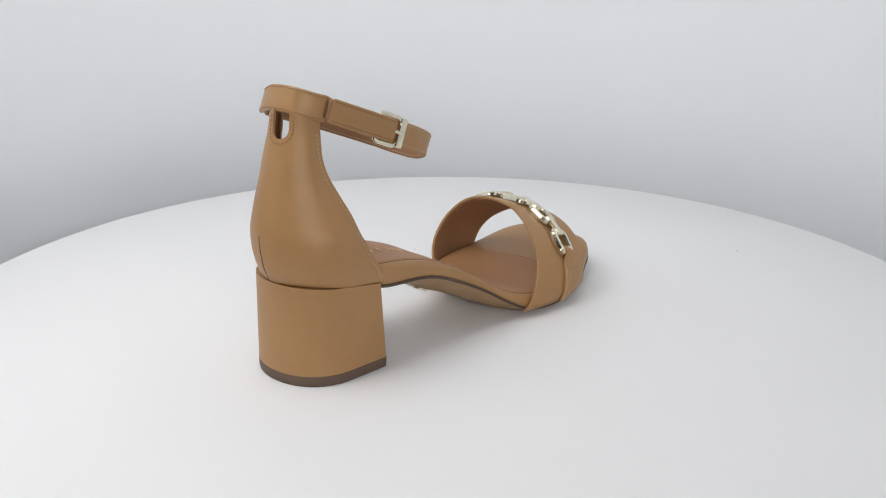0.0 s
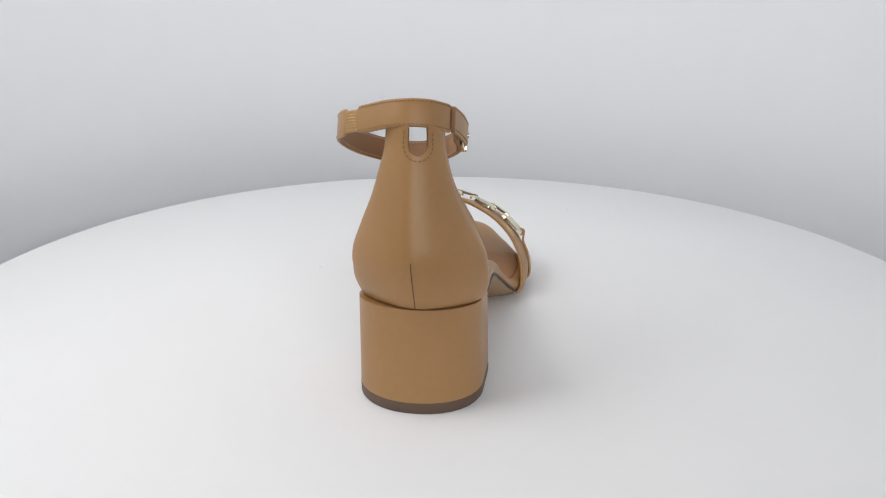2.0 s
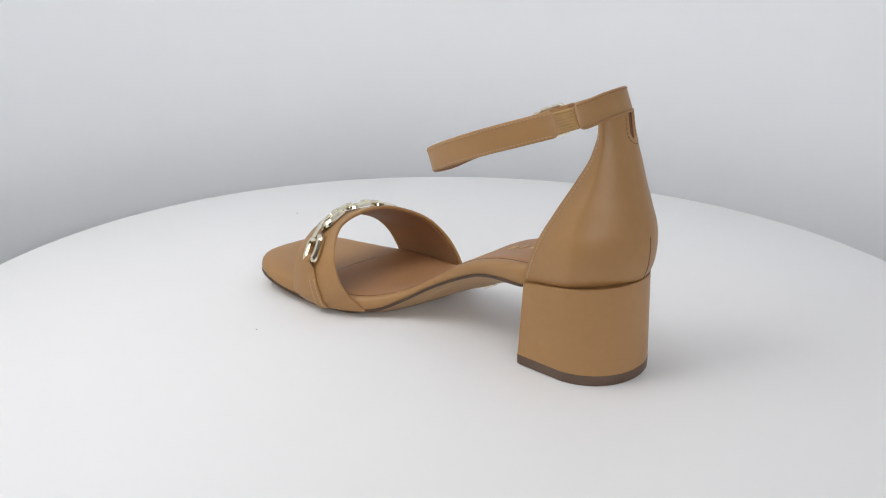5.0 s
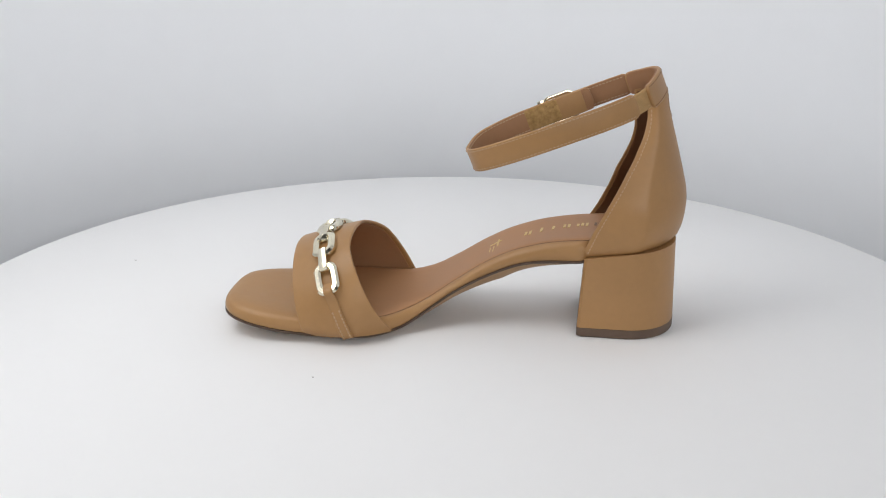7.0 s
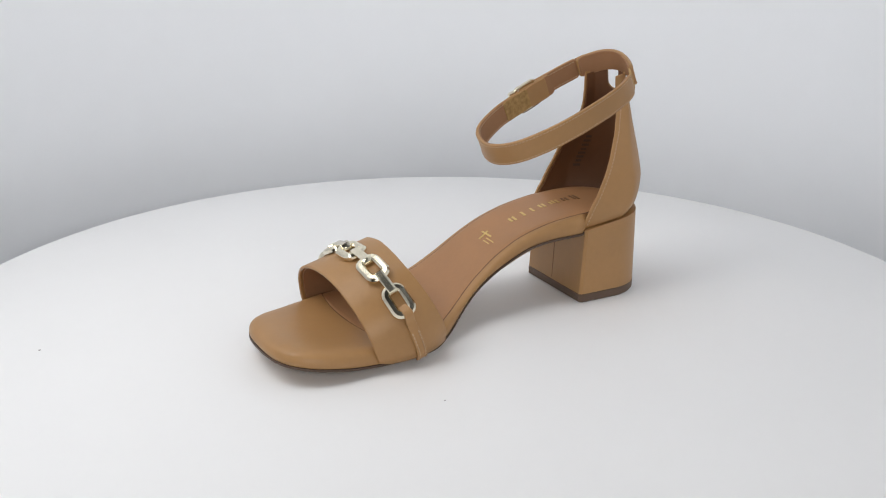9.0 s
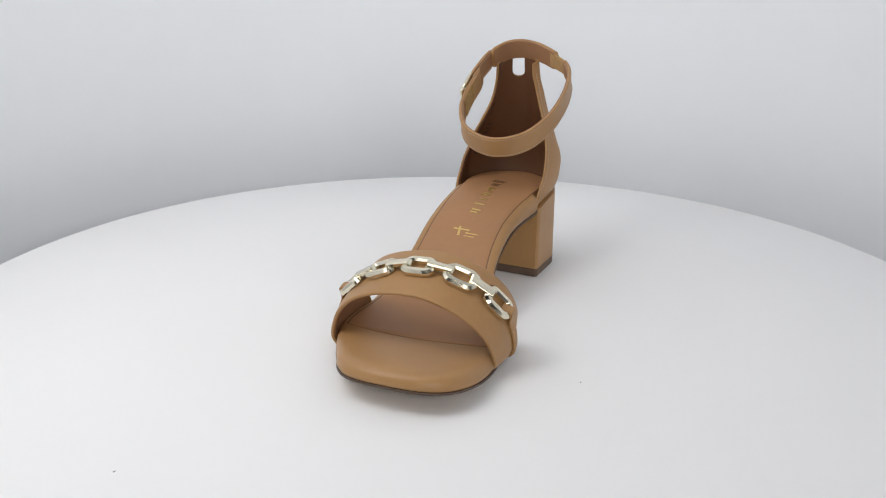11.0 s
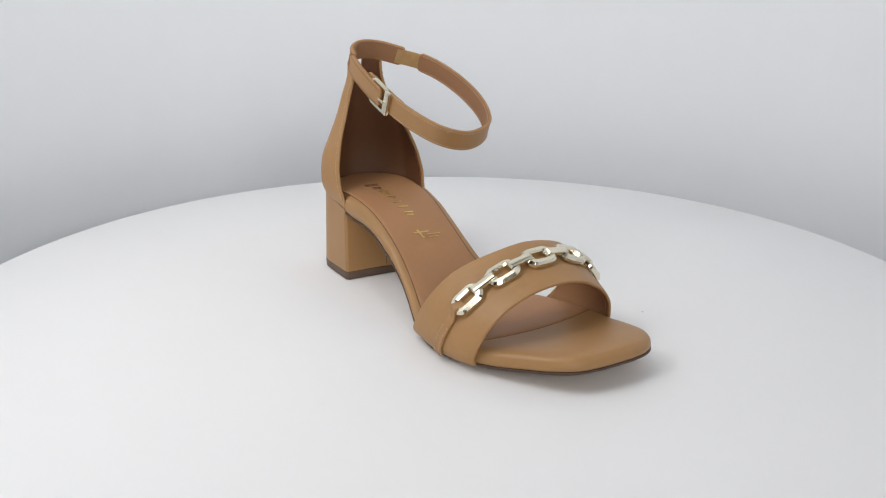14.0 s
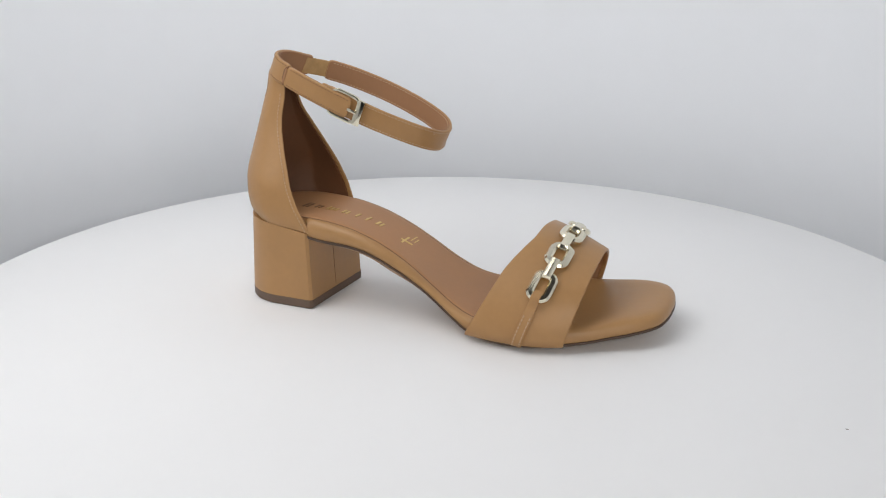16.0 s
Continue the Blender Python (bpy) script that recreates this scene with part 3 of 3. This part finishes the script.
    part("pin", box_at(c + t * 0.9 * MM + OUT[k] * 1.9 * MM, t, UP[k], OUT[k], 5.0 * MM, 1.7 * MM, 1.4 * MM, 0.5 * MM), GOLD, buckle)


# ---- vamp band with its chain ----
def arch(x0, slope, yz, n=81):
    c = spline([((x0 + slope * z) * MM, y * MM, z * MM) for y, z in yz], n)
    return c


BACK = arch(22.8, 0.505, ((38.5, 3.6), (41.5, 7), (46.4, 13), (49, 22), (46.6, 33.4), (39, 43.4), (28.6, 49.0), (14, 51.4), (0, 50.2), (-12, 46.4), (-22.8, 40.6), (-31.2, 32.2), (-36.4, 22.4), (-38.2, 12), (-37.4, 6), (-35, 3.4)))
for p in BACK:
    # the outer side runs further back
    p[0] -= 4.0 * MM * min(max((-4 * MM - p[1]) / (22 * MM), 0.0), 1.0)
    p[0] += 3.2 * MM * min(max((p[1] - 10 * MM) / (25 * MM), 0.0), 1.0)
MID = arch(46.4, 0.355, ((48, 3.6), (51, 8), (51.3, 18), (49, 27), (44, 34), (37, 40), (29, 44.3), (19, 46.8), (8, 47.2), (-2, 45.8), (-12, 42.3), (-21, 37.5), (-29, 31.5), (-35, 24), (-39, 15), (-40, 7.5), (-38, 3.4)))
FRONT = arch(69, 0.27, ((47, 3.8), (49.8, 8), (49, 14), (46.5, 21), (41, 28), (34, 33.2), (25, 37.7), (13, 40.6), (1, 40.4), (-10, 38.3), (-21, 33.3), (-29.5, 25), (-34.3, 15), (-35.6, 8), (-33.5, 3.6)))


def band_grid():
    rows = []
    for w in np.linspace(-1, 1, 25):
        b, m, f = w * (w - 1) / 2, 1 - w * w, w * (w + 1) / 2
        rows.append(BACK * b + MID * m + FRONT * f)
    return np.array(rows)


def build_band(shoe):
    P = band_grid()
    N = normals(P)
    c = np.array((0.055, 0.006, 0.0))
    if (N * (P - c)).sum() < 0:
        N = -N
    band = part("vamp_band", shell(P, -1.3 * MM, 0.0, N, 0.5 * MM), LEATHER, shoe, "broad camel leather band over the toes")
    part("band_lining", shell(P[1:-1], -2.2 * MM, -1.35 * MM, N[1:-1], 0.2 * MM), STRAP_LINING, band, "brown leather band lining")
    # rolled edges
    for r in (0, -1):
        path = P[r]
        tg = np.gradient(path, axis=0)
        tg /= np.linalg.norm(tg, axis=1, keepdims=True)
        side = np.cross(tg, N[r])
        part("edge", sweep(path - N[r] * 0.85 * MM, N[r], side, round_rect(1.72 * MM, 1.6 * MM, 0.75 * MM)), LEATHER, band)
    # chain line
    line, nn = P[12], N[12]
    s = np.r_[0, np.cumsum(np.linalg.norm(np.diff(line, axis=0), axis=1))]
    at = lambda A, q: np.array([np.interp(q, s, A[:, j]) for j in range(3)])
    def frame_at(q):
        o = at(nn, q)
        o /= np.linalg.norm(o)
        t = at(line, q + 0.001) - at(line, q - 0.001)
        t -= o * np.dot(o, t)
        t /= np.linalg.norm(t)
        return at(line, q), t, np.cross(o, t), o
    # where the chain's middle lies
    mid = s[int(np.argmin(np.abs(line[:, 1] - 0.0075)))]
    pitch = 20.6 * MM
    chain = part("chain", link_bar(frame_at(mid + pitch / 2)), GOLD, shoe, "pale gold chain over the band")
    for k in (-1.5, -0.5, 1.5):
        part("bar", link_bar(frame_at(mid + k * pitch)), GOLD, chain, "flat gold connecting bar")
    for k in (-2, -1, 0, 1, 2):
        part("link", link_ring(frame_at(mid + k * pitch)), GOLD, chain, "bevelled pale gold chain link")
    # leather strips that hold the chain's ends
    for sgn in (-1, 1):
        q0 = mid + sgn * (2 * pitch + 2.6 * MM)
        q1 = s[0] + 0.001 if sgn < 0 else s[-1] - 0.001
        qs = np.linspace(q0, q1, 40)
        fr = [frame_at(q) for q in qs]
        lift = [0.7 + 3.6 * math.exp(-(((abs(q - mid) - 2 * pitch) / MM - 6.6) / 3.0) ** 2) for q in qs]
        path = np.array([f[0] + f[3] * l * MM for f, l in zip(fr, lift)])
        strip = part("chain_strip", sweep(path, [f[3] for f in fr], [f[2] * (0.82 + 0.3 * i / 40) for i, f in enumerate(fr)], round_rect(1.2 * MM, 5.4 * MM, 0.4 * MM)), LEATHER, shoe, "narrow stitched camel leather strip")
        for h in (-1.7, 1.7):
            part("stitching", stitches([p + f[2] * h * MM + f[3] * 0.6 * MM for p, f in zip(path[17:], fr[17:])], [f[3] for f in fr[17:]], 0.0014, 0.0006, 0.0007), THREAD, strip, smooth=False)


def link_ring(fr):
    """An elongated link with cut corners, bevelled and slightly domed."""
    c, t, side, o = fr
    L, W, w = 17.4 * MM, 12.6 * MM, 3.9 * MM
    n = 64
    outer = spline(round_rect(L, W, 5.0 * MM, 4), n, True)
    inner = spline(round_rect(L - 2 * w, W - 2 * w, 1.6 * MM, 4), n, True)
    rows = []
    for k, h in ((0.0, 0.4), (0.0, 1.9), (0.28, 3.1), (0.75, 3.2), (1.0, 2.3), (1.0, 0.4)):
        rows.append([c + t * (a * (1 - k) + x * k) + side * (b * (1 - k) + y * k) + o * h * MM for (a, b), (x, y) in zip(outer, inner)])
    bm = loops(rows + [rows[0]], False, False)
    return bm


def link_bar(fr):
    """A flat bar that runs from one link into the next and folds down into both."""
    c, t, side, o = fr
    L, W = 13.6 * MM, 4.4 * MM
    prof = [(-L / 2, 0.6), (-L / 2, 3.0), (-L / 2 + 0.9 * MM, 4.1), (L / 2 - 0.9 * MM, 4.1), (L / 2, 3.0), (L / 2, 0.6), (L / 2 - 1.5 * MM, 0.6), (L / 2 - 1.5 * MM, 2.4), (-L / 2 + 1.5 * MM, 2.4), (-L / 2 + 1.5 * MM, 0.6)]
    rows = []
    for b, k in ((-W / 2, 0.3), (-W / 2 + 0.4 * MM, 0.0), (W / 2 - 0.4 * MM, 0.0), (W / 2, 0.3)):
        rows.append([c + t * a + side * b + o * (h - (k if h > 2.9 else 0)) * MM for a, h in prof])
    return loops(rows)


def build_sandal():
    shoe = tagged(new("sandal"), "camel leather block-heel sandal with ankle strap and gold chain", "sandal")
    build_sole(shoe)
    build_mark(shoe)
    build_print(shoe)
    build_heel(shoe)
    build_counter(shoe)
    build_strap(shoe)
    build_band(shoe)
    return shoe


build_tent()
turntable = build_turntable()
sandal = build_sandal()


def turn(t):
    """The turntable's angle in degrees at t seconds."""
    k = (t - 8) / 8
    return 193.76 + 146.75 * k - 0.73 * k * k


def motions():
    rows = [(t, pose(0, 0, 0, 0, 0, turn(t))) for t in np.linspace(0, 16, 33)]
    walk(turntable, rows)
    walk(sandal, rows)


motions()
